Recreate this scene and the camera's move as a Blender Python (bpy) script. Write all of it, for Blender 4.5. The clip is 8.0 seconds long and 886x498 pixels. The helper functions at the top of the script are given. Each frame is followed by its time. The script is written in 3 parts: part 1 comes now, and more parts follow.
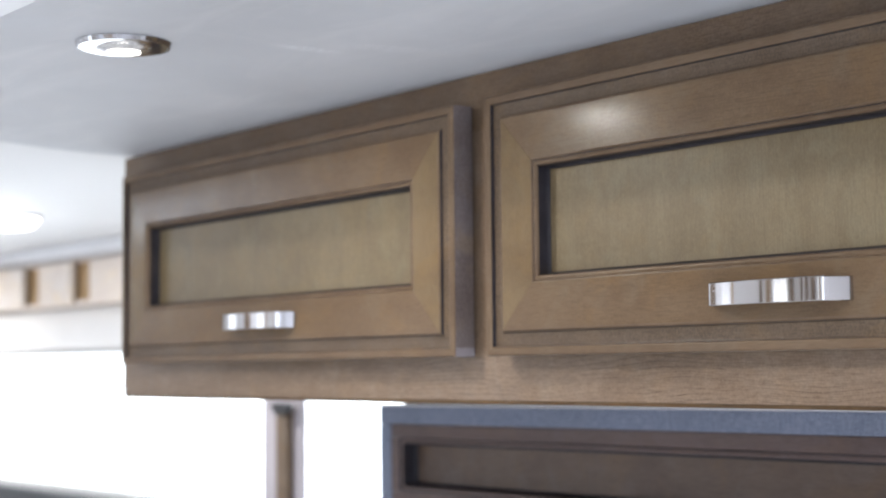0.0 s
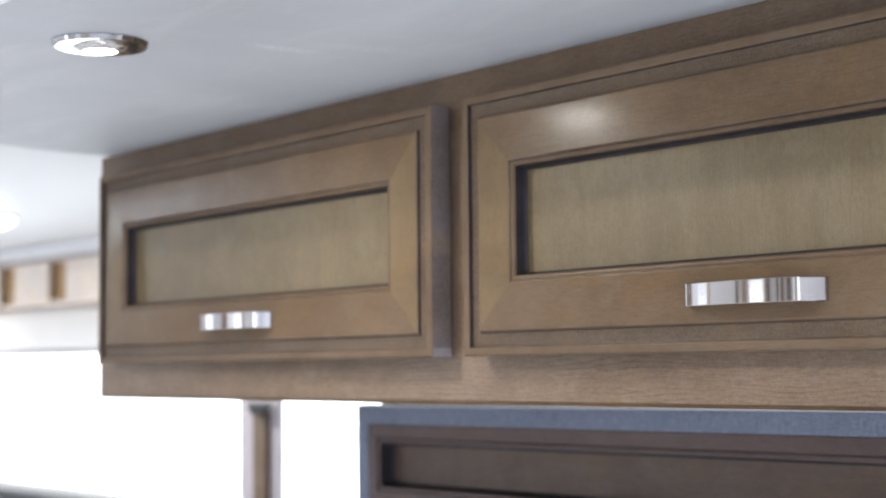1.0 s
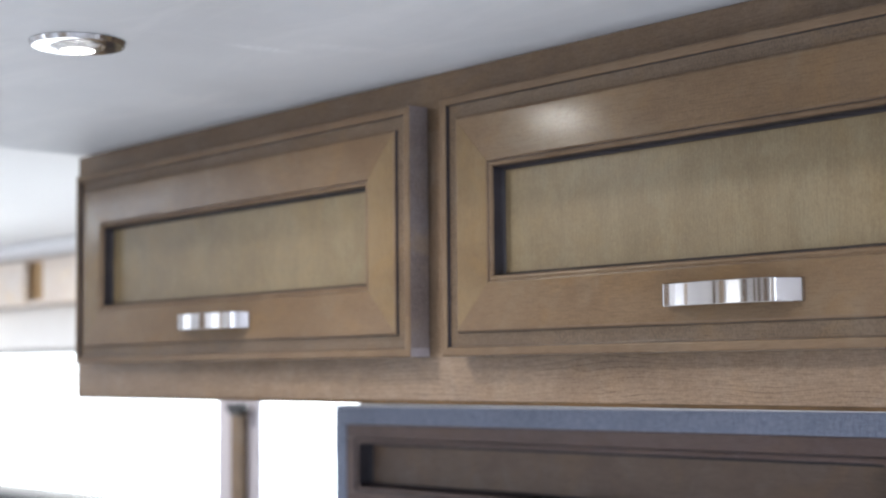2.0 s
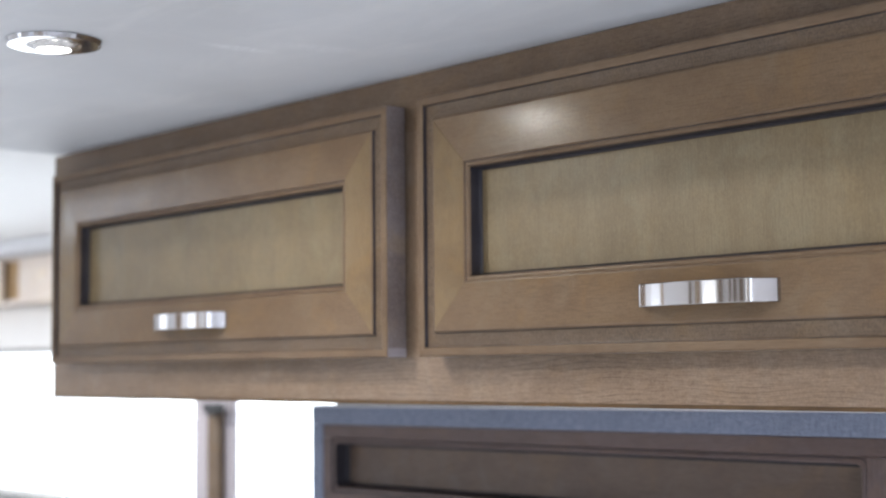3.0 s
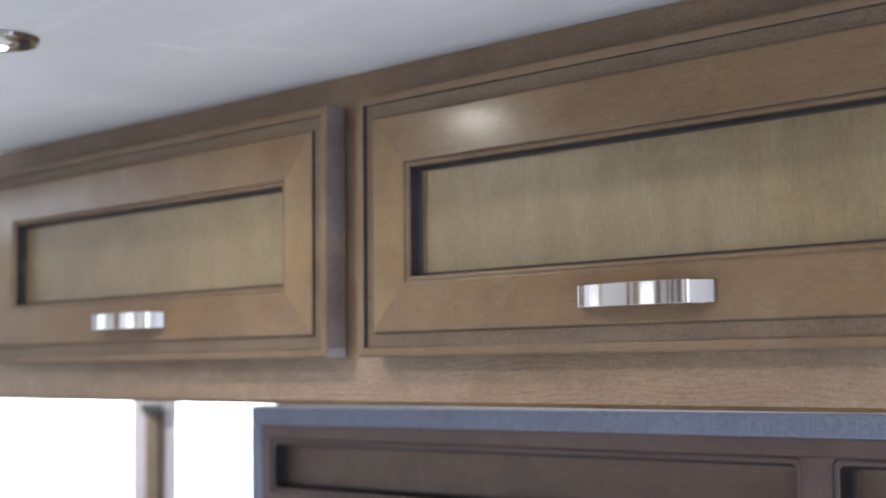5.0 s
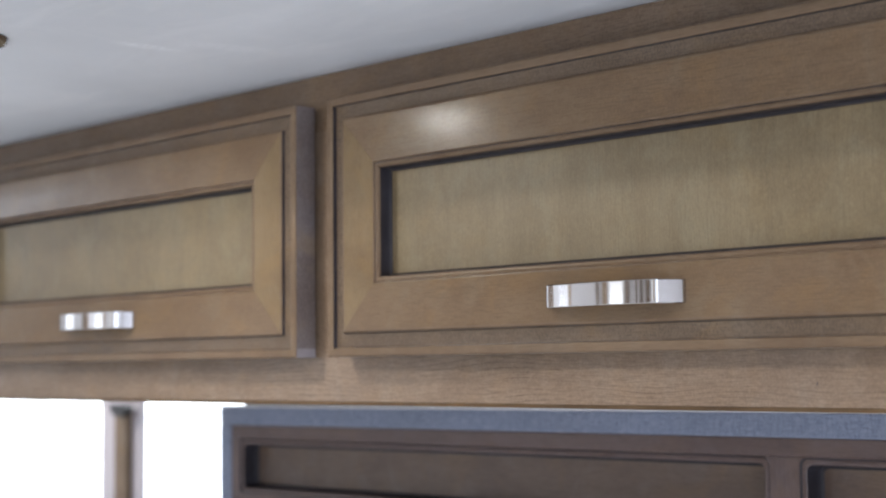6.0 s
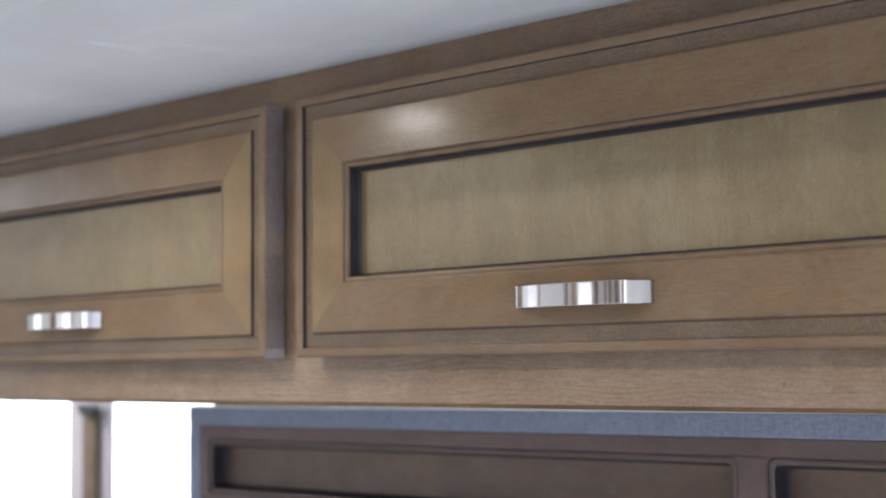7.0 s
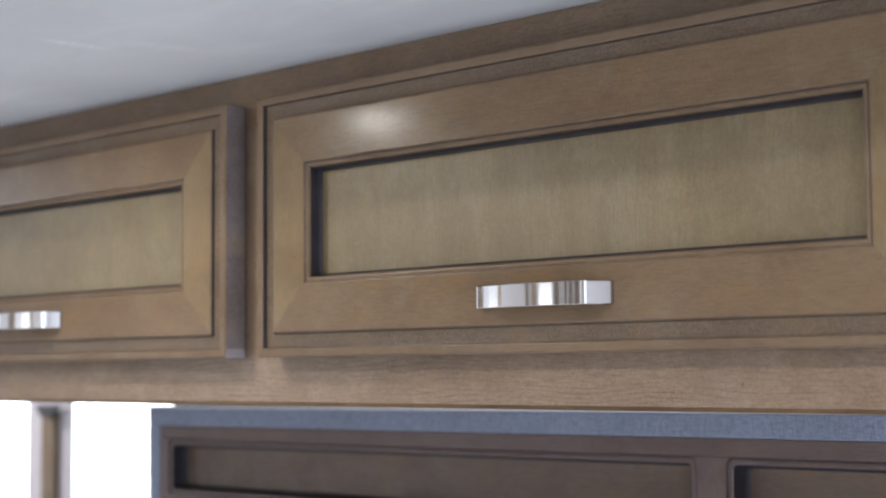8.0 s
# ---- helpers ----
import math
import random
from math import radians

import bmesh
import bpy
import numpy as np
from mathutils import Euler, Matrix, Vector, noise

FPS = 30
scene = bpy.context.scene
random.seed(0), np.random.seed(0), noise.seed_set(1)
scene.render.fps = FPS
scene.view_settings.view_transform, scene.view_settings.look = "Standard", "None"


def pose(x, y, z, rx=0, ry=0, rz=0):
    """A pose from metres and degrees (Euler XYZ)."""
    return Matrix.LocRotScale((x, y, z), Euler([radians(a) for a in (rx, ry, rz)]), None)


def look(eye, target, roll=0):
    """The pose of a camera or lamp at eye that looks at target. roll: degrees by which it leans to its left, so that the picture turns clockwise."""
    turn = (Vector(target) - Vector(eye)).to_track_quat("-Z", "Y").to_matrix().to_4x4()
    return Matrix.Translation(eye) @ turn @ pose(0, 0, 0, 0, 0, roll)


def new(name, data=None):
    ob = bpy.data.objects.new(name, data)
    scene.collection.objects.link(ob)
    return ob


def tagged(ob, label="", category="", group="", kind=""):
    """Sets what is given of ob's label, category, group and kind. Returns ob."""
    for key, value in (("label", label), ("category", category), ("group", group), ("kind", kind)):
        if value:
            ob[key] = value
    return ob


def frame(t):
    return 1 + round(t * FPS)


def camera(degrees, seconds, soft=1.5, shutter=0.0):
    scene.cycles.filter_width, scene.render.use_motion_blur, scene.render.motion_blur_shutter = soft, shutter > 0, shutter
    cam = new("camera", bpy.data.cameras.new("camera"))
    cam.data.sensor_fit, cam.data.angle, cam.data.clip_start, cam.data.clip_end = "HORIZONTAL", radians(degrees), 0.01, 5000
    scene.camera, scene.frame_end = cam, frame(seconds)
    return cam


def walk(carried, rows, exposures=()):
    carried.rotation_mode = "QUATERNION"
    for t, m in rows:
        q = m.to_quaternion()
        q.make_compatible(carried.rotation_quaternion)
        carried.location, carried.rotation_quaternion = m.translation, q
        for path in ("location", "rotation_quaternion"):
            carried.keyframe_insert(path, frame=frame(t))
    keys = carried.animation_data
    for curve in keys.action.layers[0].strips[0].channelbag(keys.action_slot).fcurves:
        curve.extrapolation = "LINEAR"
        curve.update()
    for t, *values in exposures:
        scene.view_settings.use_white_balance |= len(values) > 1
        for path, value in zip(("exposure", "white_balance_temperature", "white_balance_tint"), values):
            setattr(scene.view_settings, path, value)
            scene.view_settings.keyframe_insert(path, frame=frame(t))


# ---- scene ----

# ---- camera and walk ----
cam = camera(31.23, 8.0, soft=2.0)
cam.data.dof.use_dof = True
cam.data.dof.focus_distance = 1.19
cam.data.dof.aperture_fstop = 6.1
EYE = Vector((1.8660, -0.9337, 1.5312))
SLIDE = Vector((0.0080, -0.0011, 0.0000))
ROWS = [  # seconds, yaw to the left of +y, pitch up, roll
    (0.0, 52.032, 4.344, -0.536),
    (0.5, 51.618, 4.346, -0.534),
    (1.0, 51.225, 4.344, -0.533),
    (1.5, 50.840, 4.341, -0.539),
    (3.0, 49.627, 4.337, -0.506),
    (3.5, 49.212, 4.333, -0.521),
    (4.0, 48.731, 4.325, -0.529),
    (4.5, 48.106, 4.329, -0.500),
    (6.0, 46.420, 4.324, -0.526),
    (6.5, 45.928, 4.323, -0.511),
    (7.0, 45.334, 4.325, -0.513),
    (7.5, 44.627, 4.326, -0.483),
    (8.0, 43.953, 4.322, -0.485),
]


def stand(yaw, pitch, roll):
    eye = EYE + SLIDE * ((ROWS[0][1] - yaw) / (ROWS[0][1] - ROWS[-1][1]))
    y, p = radians(yaw), radians(pitch)
    way = Vector((-math.sin(y) * math.cos(p), math.cos(y) * math.cos(p), math.sin(p)))
    return look(eye, eye + way, roll)


walk(cam, [(t, stand(yaw, pitch, roll)) for t, yaw, pitch, roll in ROWS], exposures=[(0.0, 0.0), (8.0, 0.0)])

ZA = 1.9800    # higher ceiling of the aisle

# ---- world and large lights ----
world = bpy.data.worlds.new("world")
scene.world = world
world.use_nodes = True
wn = world.node_tree
sky = wn.nodes.new("ShaderNodeTexSky")
sky.sky_type = "NISHITA"
sky.sun_disc = False
sky.sun_elevation, sky.sun_rotation = radians(40), radians(200)
wn.links.new(sky.outputs["Color"], wn.nodes["Background"].inputs["Color"])
wn.nodes["Background"].inputs["Strength"].default_value = 0.03


def area_lamp(name, m, size, size_y, watts, colour, shape="RECTANGLE"):
    data = bpy.data.lights.new(name, "AREA")
    data.shape, data.size, data.size_y = shape, size, size_y
    data.energy, data.color = watts, colour
    ob = new(name, data)
    ob.matrix_world = m
    return ob


# daylight through the far window and windows mirrored in the pulls; fills are added
# unseen roof lamp, added for sheen on the left door and the far end
area_lamp("fill_roof", pose(-2.2, -1.3, ZA + 0.03), 1.3, 0.7, 31, (0.80, 0.87, 1.0))
area_lamp("daylight_south", look((-1.75, -2.09, 1.26), (-1.75, 0, 1.26)), 0.42, 0.88, 4.4, (0.78, 0.87, 1.0))
area_lamp("daylight_bay", look((-0.20, -2.09, 1.26), (-0.20, 0, 1.26)), 0.26, 0.88, 2.9, (0.84, 0.91, 1.0))
# unseen lamp, added to grey the left end of the left door
area_lamp("fill_west", look((-4.19, -1.76, 1.65), (0, -1.76, 1.65)), 0.58, 0.48, 2.6, (0.80, 0.88, 1.0))
area_lamp("daylight_door", look((0.685, -2.09, 1.10), (0.685, 0, 1.10)), 0.49, 1.5, 3.0, (0.82, 0.89, 1.0))
area_lamp("daylight_side", look((2.16, -2.09, 1.10), (2.16, 0, 1.10)), 0.44, 1.5, 2.6, (0.84, 0.92, 1.0))
# unseen lamp, added as cool frontal fill for the right side
area_lamp("fill_corner", look((2.96, -2.09, 1.38), (2.96, 0, 1.38)), 0.64, 0.92, 11.5, (0.70, 0.80, 1.0))
# unseen lamp, added as cool fill from the right
area_lamp("fill_east", look((3.41, -1.2, 0.95), (0, -1.2, 0.95)), 1.2, 0.75, 37, (0.76, 0.83, 1.0))
area_lamp("daylight_far", look((-1.7, 0.80, 1.42), (-1.7, -1, 1.42)), 2.8, 0.34, 9, (0.80, 0.90, 1.0))


# ---- materials ----
def node_material(name):
    m = bpy.data.materials.new(name)
    m.use_nodes = True
    n = m.node_tree.nodes
    return m, m.node_tree, n["Principled BSDF"]


def mix_colour(tree, fac, a, b):
    mix = tree.nodes.new("ShaderNodeMix")
    mix.data_type = "RGBA"
    for sock, v in ((mix.inputs[0], fac), (mix.inputs[6], a), (mix.inputs[7], b)):
        if isinstance(v, bpy.types.NodeSocket):
            tree.links.new(v, sock)
        elif isinstance(v, tuple):
            sock.default_value = (*v, 1)
        else:
            sock.default_value = v
    return mix.outputs[2]


def ramp(tree, fac, lo, hi, a=0.0, b=1.0):
    r = tree.nodes.new("ShaderNodeMapRange")
    tree.links.new(fac, r.inputs[0])
    r.inputs[1].default_value, r.inputs[2].default_value = lo, hi
    r.inputs[3].default_value, r.inputs[4].default_value = a, b
    return r.outputs[0]


def coords(tree, stretch, vary=True):
    t = tree.nodes.new("ShaderNodeTexCoord")
    m = tree.nodes.new("ShaderNodeMapping")
    m.inputs["Scale"].default_value = stretch
    tree.links.new(t.outputs["Object"], m.inputs["Vector"])
    if vary:
        info = tree.nodes.new("ShaderNodeObjectInfo")
        mul = tree.nodes.new("ShaderNodeVectorMath")
        mul.operation = "SCALE"
        mul.inputs[0].default_value = (37.0, 53.0, 71.0)
        tree.links.new(info.outputs["Random"], mul.inputs["Scale"])
        tree.links.new(mul.outputs[0], m.inputs["Location"])
    return m.outputs[0]


def noise_tex(tree, vec, scale, detail=4.0, rough=0.55, warp=0.0):
    n = tree.nodes.new("ShaderNodeTexNoise")
    n.inputs["Scale"].default_value, n.inputs["Detail"].default_value = scale, detail
    n.inputs["Roughness"].default_value, n.inputs["Distortion"].default_value = rough, warp
    tree.links.new(vec, n.inputs["Vector"])
    return n.outputs["Fac"]


def bump(tree, bsdf, height, strength, dist):
    b = tree.nodes.new("ShaderNodeBump")
    b.inputs["Strength"].default_value, b.inputs["Distance"].default_value = strength, dist
    tree.links.new(height, b.inputs["Height"])
    tree.links.new(b.outputs[0], bsdf.inputs["Normal"])


def wood(name, axis, dark, light, blotch, rough=0.195, coat=0.0, fine=0.85, spec=0.165, lines=65, figure=0.0, warm=0.55, speck=0.0):
    """Stained maple with the grain along the given axis."""
    m, tree, bsdf = node_material(name)
    long_way = {"x": (1.6, 22, 22), "z": (22, 22, 1.6)}[axis]
    hair_way = {"x": (lines, 1100, 1100), "z": (1100, 1100, lines)}[axis]
    cloud = noise_tex(tree, coords(tree, (9, 9, 14)), 1.3, 4.0, 0.6)
    grain = noise_tex(tree, coords(tree, long_way), 1.5, 2.0, 0.5, 0.3)
    hair = noise_tex(tree, coords(tree, hair_way), 1.0, 2.0, 0.5)
    c = mix_colour(tree, ramp(tree, grain, 0.36, 0.66), dark, light)
    c = mix_colour(tree, ramp(tree, cloud, 0.42, 0.66, 0.0, 0.75), c, blotch)
    haze = noise_tex(tree, coords(tree, (26, 26, 20)), 1.0, 3.0, 0.6, 0.5)
    c = mix_colour(tree, ramp(tree, haze, 0.52, 0.74, 0.0, 0.6), c, tuple(k * v for k, v in zip((1.04, 1.14, 1.24), light)))
    amber = noise_tex(tree, coords(tree, (15, 15, 17)), 1.0, 3.0, 0.6, 0.8)
    c = mix_colour(tree, ramp(tree, amber, 0.50, 0.72, 0.0, warm), c, tuple(k * v for k, v in zip((1.12, 1.0, 0.76), light)))
    c = mix_colour(tree, ramp(tree, hair, 0.50, 0.64, 0.0, 0.36 * fine), c, tuple(0.55 * v for v in dark))
    if figure:
        # thin growth lines that drift across the board
        drift = noise_tex(tree, coords(tree, (3.4, 3.4, 9.0) if axis == "x" else (9.0, 9.0, 3.4)), 1.0, 2.0, 0.45)
        split = tree.nodes.new("ShaderNodeSeparateXYZ")
        tree.links.new(coords(tree, (1, 1, 1)), split.inputs[0])
        phase = tree.nodes.new("ShaderNodeMath")
        phase.operation = "MULTIPLY_ADD"
        phase.inputs[1].default_value = 1500.0
        tree.links.new(split.outputs["Z" if axis == "x" else "X"], phase.inputs[0])
        tree.links.new(ramp(tree, drift, 0.0, 1.0, 0.0, 95.0), phase.inputs[2])
        wave = tree.nodes.new("ShaderNodeMath")
        wave.operation = "SINE"
        tree.links.new(phase.outputs[0], wave.inputs[0])
        broken = noise_tex(tree, coords(tree, (6, 14, 34) if axis == "x" else (34, 14, 6)), 1.0, 4.0, 0.7)
        line = tree.nodes.new("ShaderNodeMath")
        line.operation = "MULTIPLY"
        tree.links.new(ramp(tree, wave.outputs[0], 0.72, 1.0), line.inputs[0])
        tree.links.new(ramp(tree, broken, 0.44, 0.62, 0.0, figure), line.inputs[1])
        c = mix_colour(tree, line.outputs[0], c, tuple(0.45 * v for v in dark))
    if speck:
        grit = noise_tex(tree, coords(tree, (760, 760, 420)), 1.0, 2.0, 0.6)
        c = mix_colour(tree, ramp(tree, grit, 0.50, 0.70, 0.0, speck), c, tuple(0.60 * v for v in dark))
        c = mix_colour(tree, ramp(tree, grit, 0.50, 0.30, 0.0, speck), c, tuple(1.30 * v for v in light))
    fleck_way = {"x": (140, 700, 700), "z": (700, 700, 140)}[axis]
    fleck = noise_tex(tree, coords(tree, fleck_way), 1.0, 3.0, 0.65)
    c = mix_colour(tree, ramp(tree, fleck, 0.50, 0.72, 0.0, 0.28 * fine), c, tuple(0.62 * v for v in dark))
    c = mix_colour(tree, ramp(tree, fleck, 0.48, 0.28, 0.0, 0.28 * fine), c, tuple(1.20 * v for v in light))
    tree.links.new(c, bsdf.inputs["Base Color"])
    tree.links.new(ramp(tree, grain, 0.3, 0.7, rough - 0.05, rough + 0.07), bsdf.inputs["Roughness"])
    bsdf.inputs["Coat Weight"].default_value, bsdf.inputs["Coat Roughness"].default_value = coat, 0.22
    bsdf.inputs["Specular IOR Level"].default_value = spec
    bump(tree, bsdf, hair, 0.06, 0.0005)
    return m


FRAME = ((0.211, 0.147, 0.100), (0.245, 0.173, 0.120), (0.182, 0.123, 0.082))
STAIN = ((0.154, 0.101, 0.058), (0.177, 0.118, 0.070), (0.121, 0.075, 0.043))
WOOD_X = wood("stained_maple_lengthwise", "x", *STAIN, fine=0.8, lines=60, speck=0.2)
# face-frame maple darkened to 0.78: the top rail's shade put into its colour
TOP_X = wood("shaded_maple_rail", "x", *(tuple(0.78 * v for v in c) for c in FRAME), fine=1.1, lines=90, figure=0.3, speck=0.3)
WOOD_Z = wood("stained_maple_upright", "z", *(tuple(k * v for k, v in zip((1.08, 1.12, 1.02), c)) for c in STAIN), fine=0.7, speck=0.2)
FRAME_X = wood("face_frame_maple", "x", *FRAME, fine=1.25, lines=60, figure=0.9, warm=0.35, speck=0.32)
FRAME_Z = wood("face_frame_upright", "z", *(tuple(0.93 * v for v in c) for c in FRAME), fine=0.8, warm=0.5, speck=0.3)
PANEL_WOOD = wood("stained_maple_veneer", "z", (0.170, 0.126, 0.069), (0.204, 0.155, 0.088), (0.146, 0.104, 0.054), 0.40, fine=0.8, lines=28, speck=0.26, warm=0.36, spec=0.3)
DARK_X = wood("dark_maple_lengthwise", "x", (0.116, 0.081, 0.074), (0.138, 0.098, 0.090), (0.096, 0.065, 0.058), 0.3, spec=0.2)
DARK_PANEL = wood("dark_maple_veneer", "x", (0.116, 0.081, 0.061), (0.138, 0.098, 0.076), (0.092, 0.062, 0.050), 0.34, warm=0.6, spec=0.2)
DARK_Z = wood("dark_maple_upright", "z", (0.116, 0.081, 0.074), (0.138, 0.098, 0.090), (0.096, 0.065, 0.058), 0.3, spec=0.2)
PALE_X = wood("pale_maple_lengthwise", "x", (0.81, 0.72, 0.645), (0.86, 0.78, 0.715), (0.79, 0.67, 0.58), 0.5)
PALE_EDGE = wood("pale_maple_upright", "z", (0.52, 0.35, 0.19), (0.60, 0.42, 0.25), (0.46, 0.30, 0.16))
BATTEN = wood("weathered_batten", "z", (0.20, 0.14, 0.09), (0.25, 0.18, 0.12), (0.17, 0.11, 0.065))
POST_WOOD = wood("brown_post_batten", "z", (0.15, 0.108, 0.078), (0.19, 0.14, 0.10), (0.12, 0.085, 0.06), 0.4)
TAN_TRIM = wood("tan_batten", "z", (0.44, 0.31, 0.19), (0.52, 0.38, 0.24), (0.38, 0.26, 0.15), 0.4)
RAW_EDGE = wood("raw_board_edge", "x", (0.085, 0.050, 0.024), (0.14, 0.082, 0.038), (0.06, 0.035, 0.017), 0.5, 0.0)


def paint(name, colour, rough, spots=0.06, scale=6.0, relief=0.03, spec=0.5):
    m, tree, bsdf = node_material(name)
    v = coords(tree, (1, 1, 1), False)
    a = noise_tex(tree, v, scale, 5.0, 0.6)
    b = noise_tex(tree, v, scale * 40, 3.0, 0.6)
    c = mix_colour(tree, ramp(tree, a, 0.35, 0.7), tuple(k * (1 - spots) for k in colour), colour)
    tree.links.new(c, bsdf.inputs["Base Color"])
    tree.links.new(ramp(tree, a, 0.3, 0.7, rough - 0.06, rough + 0.06), bsdf.inputs["Roughness"])
    bsdf.inputs["Specular IOR Level"].default_value = spec
    bump(tree, bsdf, b, 0.15, relief * 0.01)
    return m


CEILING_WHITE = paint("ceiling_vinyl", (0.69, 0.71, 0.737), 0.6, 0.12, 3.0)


def rubbed(m, way, colour, amount):
    """Faint wiped streaks over a painted surface."""
    tree = m.node_tree
    bsdf = tree.nodes["Principled BSDF"]
    below = bsdf.inputs["Base Color"].links[0].from_socket
    streak = noise_tex(tree, coords(tree, way, False), 1.0, 5.0, 0.6, 0.6)
    tree.links.new(mix_colour(tree, ramp(tree, streak, 0.50, 0.68, 0.0, amount), below, colour), bsdf.inputs["Base Color"])


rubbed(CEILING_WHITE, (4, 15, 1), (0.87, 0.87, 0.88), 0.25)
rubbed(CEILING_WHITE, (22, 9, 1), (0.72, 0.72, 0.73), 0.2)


def scuffed(m, at, size, turn, colour, amount):
    """One pale scuff mark of a given place and size on a surface."""
    tree = m.node_tree
    bsdf = tree.nodes["Principled BSDF"]
    below = bsdf.inputs["Base Color"].links[0].from_socket
    here = tree.nodes.new("ShaderNodeTexCoord")
    place = tree.nodes.new("ShaderNodeMapping")
    place.vector_type = "TEXTURE"
    place.inputs["Location"].default_value, place.inputs["Rotation"].default_value, place.inputs["Scale"].default_value = at, (0, 0, radians(turn)), size
    tree.links.new(here.outputs["Object"], place.inputs["Vector"])
    ball = tree.nodes.new("ShaderNodeTexGradient")
    ball.gradient_type = "QUADRATIC_SPHERE"
    tree.links.new(place.outputs[0], ball.inputs[0])
    broken = noise_tex(tree, coords(tree, (90, 260, 1), False), 1.0, 4.0, 0.65, 0.5)
    both = tree.nodes.new("ShaderNodeMath")
    both.operation = "MULTIPLY"
    tree.links.new(ramp(tree, ball.outputs["Fac"], 0.0, 0.35), both.inputs[0])
    tree.links.new(ramp(tree, broken, 0.40, 0.60, 0.25 * amount, amount), both.inputs[1])
    tree.links.new(mix_colour(tree, both.outputs[0], below, colour), bsdf.inputs["Base Color"])


scuffed(CEILING_WHITE, (0.706, -0.178, 1.815), (0.045, 0.013, 0.2), 72, (0.84, 0.86, 0.89), 0.65)
scuffed(CEILING_WHITE, (0.760, -0.130, 1.812), (0.060, 0.020, 0.2), 60, (0.79, 0.80, 0.83), 0.45)
MAIN_WHITE = paint("main_ceiling_vinyl", (0.87, 0.88, 0.89), 0.5, 0.03, 3.0)
WALL_WHITE = paint("wall_vinyl", (0.85, 0.84, 0.83), 0.75, 0.05, 5.0)
FLOOR_MAT = paint("floor_vinyl", (0.66, 0.65, 0.64), 0.45, 0.3, 3.0)
FRAME_GREY = paint("window_frame_grey", (0.42, 0.41, 0.40), 0.4, 0.08, 8.0)
FRAME_BEIGE = paint("window_frame_lilac", (0.44, 0.405, 0.435), 0.45, 0.08, 8.0)
FRAME_DARK = paint("window_sill_dark", (0.03, 0.032, 0.036), 0.4, 0.2, 8.0)
FASCIA_GREY = paint("fascia_vinyl", (0.66, 0.70, 0.745), 0.55, 0.05, 4.0)
TRIM_WHITE = paint("glossy_white_trim", (0.85, 0.86, 0.88), 0.2, 0.04, 8.0)
BLACK = paint("black_plastic", (0.02, 0.02, 0.022), 0.35, 0.2, 20.0)


def fabric(name):
    """Blue-grey woven wall covering with a visible thread."""
    m, tree, bsdf = node_material(name)
    warp = noise_tex(tree, coords(tree, (900, 900, 90), False), 1.0, 2.0)
    weft = noise_tex(tree, coords(tree, (90, 90, 900), False), 1.0, 2.0)
    cloud = noise_tex(tree, coords(tree, (9, 9, 9), False), 1.0, 3.0)
    add = tree.nodes.new("ShaderNodeMath")
    add.operation = "ADD"
    tree.links.new(warp, add.inputs[0])
    tree.links.new(weft, add.inputs[1])
    twill = tree.nodes.new("ShaderNodeTexWave")
    twill.inputs["Scale"].default_value, twill.inputs["Distortion"].default_value = 1.0, 1.2
    turn = tree.nodes.new("ShaderNodeMapping")
    turn.inputs["Rotation"].default_value, turn.inputs["Scale"].default_value = (0, radians(38), 0), (130, 130, 130)
    at = tree.nodes.new("ShaderNodeTexCoord")
    tree.links.new(at.outputs["Object"], turn.inputs["Vector"])
    tree.links.new(turn.outputs[0], twill.inputs["Vector"])
    c = mix_colour(tree, ramp(tree, add.outputs[0], 0.75, 1.25), (0.125, 0.147, 0.21), (0.335, 0.37, 0.48))
    c = mix_colour(tree, ramp(tree, twill.outputs["Fac"], 0.2, 0.9, 0.0, 0.75), c, (0.15, 0.175, 0.24))
    c = mix_colour(tree, ramp(tree, cloud, 0.4, 0.7, 0.0, 0.3), c, (0.13, 0.15, 0.19))
    tree.links.new(c, bsdf.inputs["Base Color"])
    bsdf.inputs["Roughness"].default_value = 0.85
    bump(tree, bsdf, add.outputs[0], 0.5, 0.0008)
    return m


FABRIC = fabric("woven_wall_covering")


def metal(name, colour, rough, way):
    m, tree, bsdf = node_material(name)
    n = noise_tex(tree, coords(tree, way, False), 1.0, 3.0)
    bsdf.inputs["Base Color"].default_value = (*colour, 1)
    bsdf.inputs["Metallic"].default_value = 1.0
    tree.links.new(ramp(tree, n, 0.3, 0.7, 0.7 * rough, 1.4 * rough), bsdf.inputs["Roughness"])
    return m


NICKEL = metal("brushed_nickel", (0.535, 0.512, 0.512), 0.095, (60, 60, 2500))
around = NICKEL.node_tree.nodes.new("ShaderNodeTangent")
around.direction_type, around.axis = "RADIAL", "Z"
brushed = NICKEL.node_tree.nodes["Principled BSDF"]
NICKEL.node_tree.links.new(around.outputs[0], brushed.inputs["Tangent"])
brushed.inputs["Anisotropic"].default_value, brushed.inputs["Anisotropic Rotation"].default_value = 0.92, 0.25
PLATE = metal("polished_plate", (0.72, 0.72, 0.73), 0.09, (300, 300, 300))
SATIN = metal("satin_metal", (0.80, 0.80, 0.81), 0.24, (300, 300, 300))
CHROME = metal("polished_chrome", (0.50, 0.50, 0.52), 0.08, (300, 300, 300))


def glow(name, colour, strength):
    m, tree, bsdf = node_material(name)
    bsdf.inputs["Base Color"].default_value = (*colour, 1)
    bsdf.inputs["Emission Color"].default_value = (*colour, 1)
    bsdf.inputs["Emission Strength"].default_value = strength
    return m


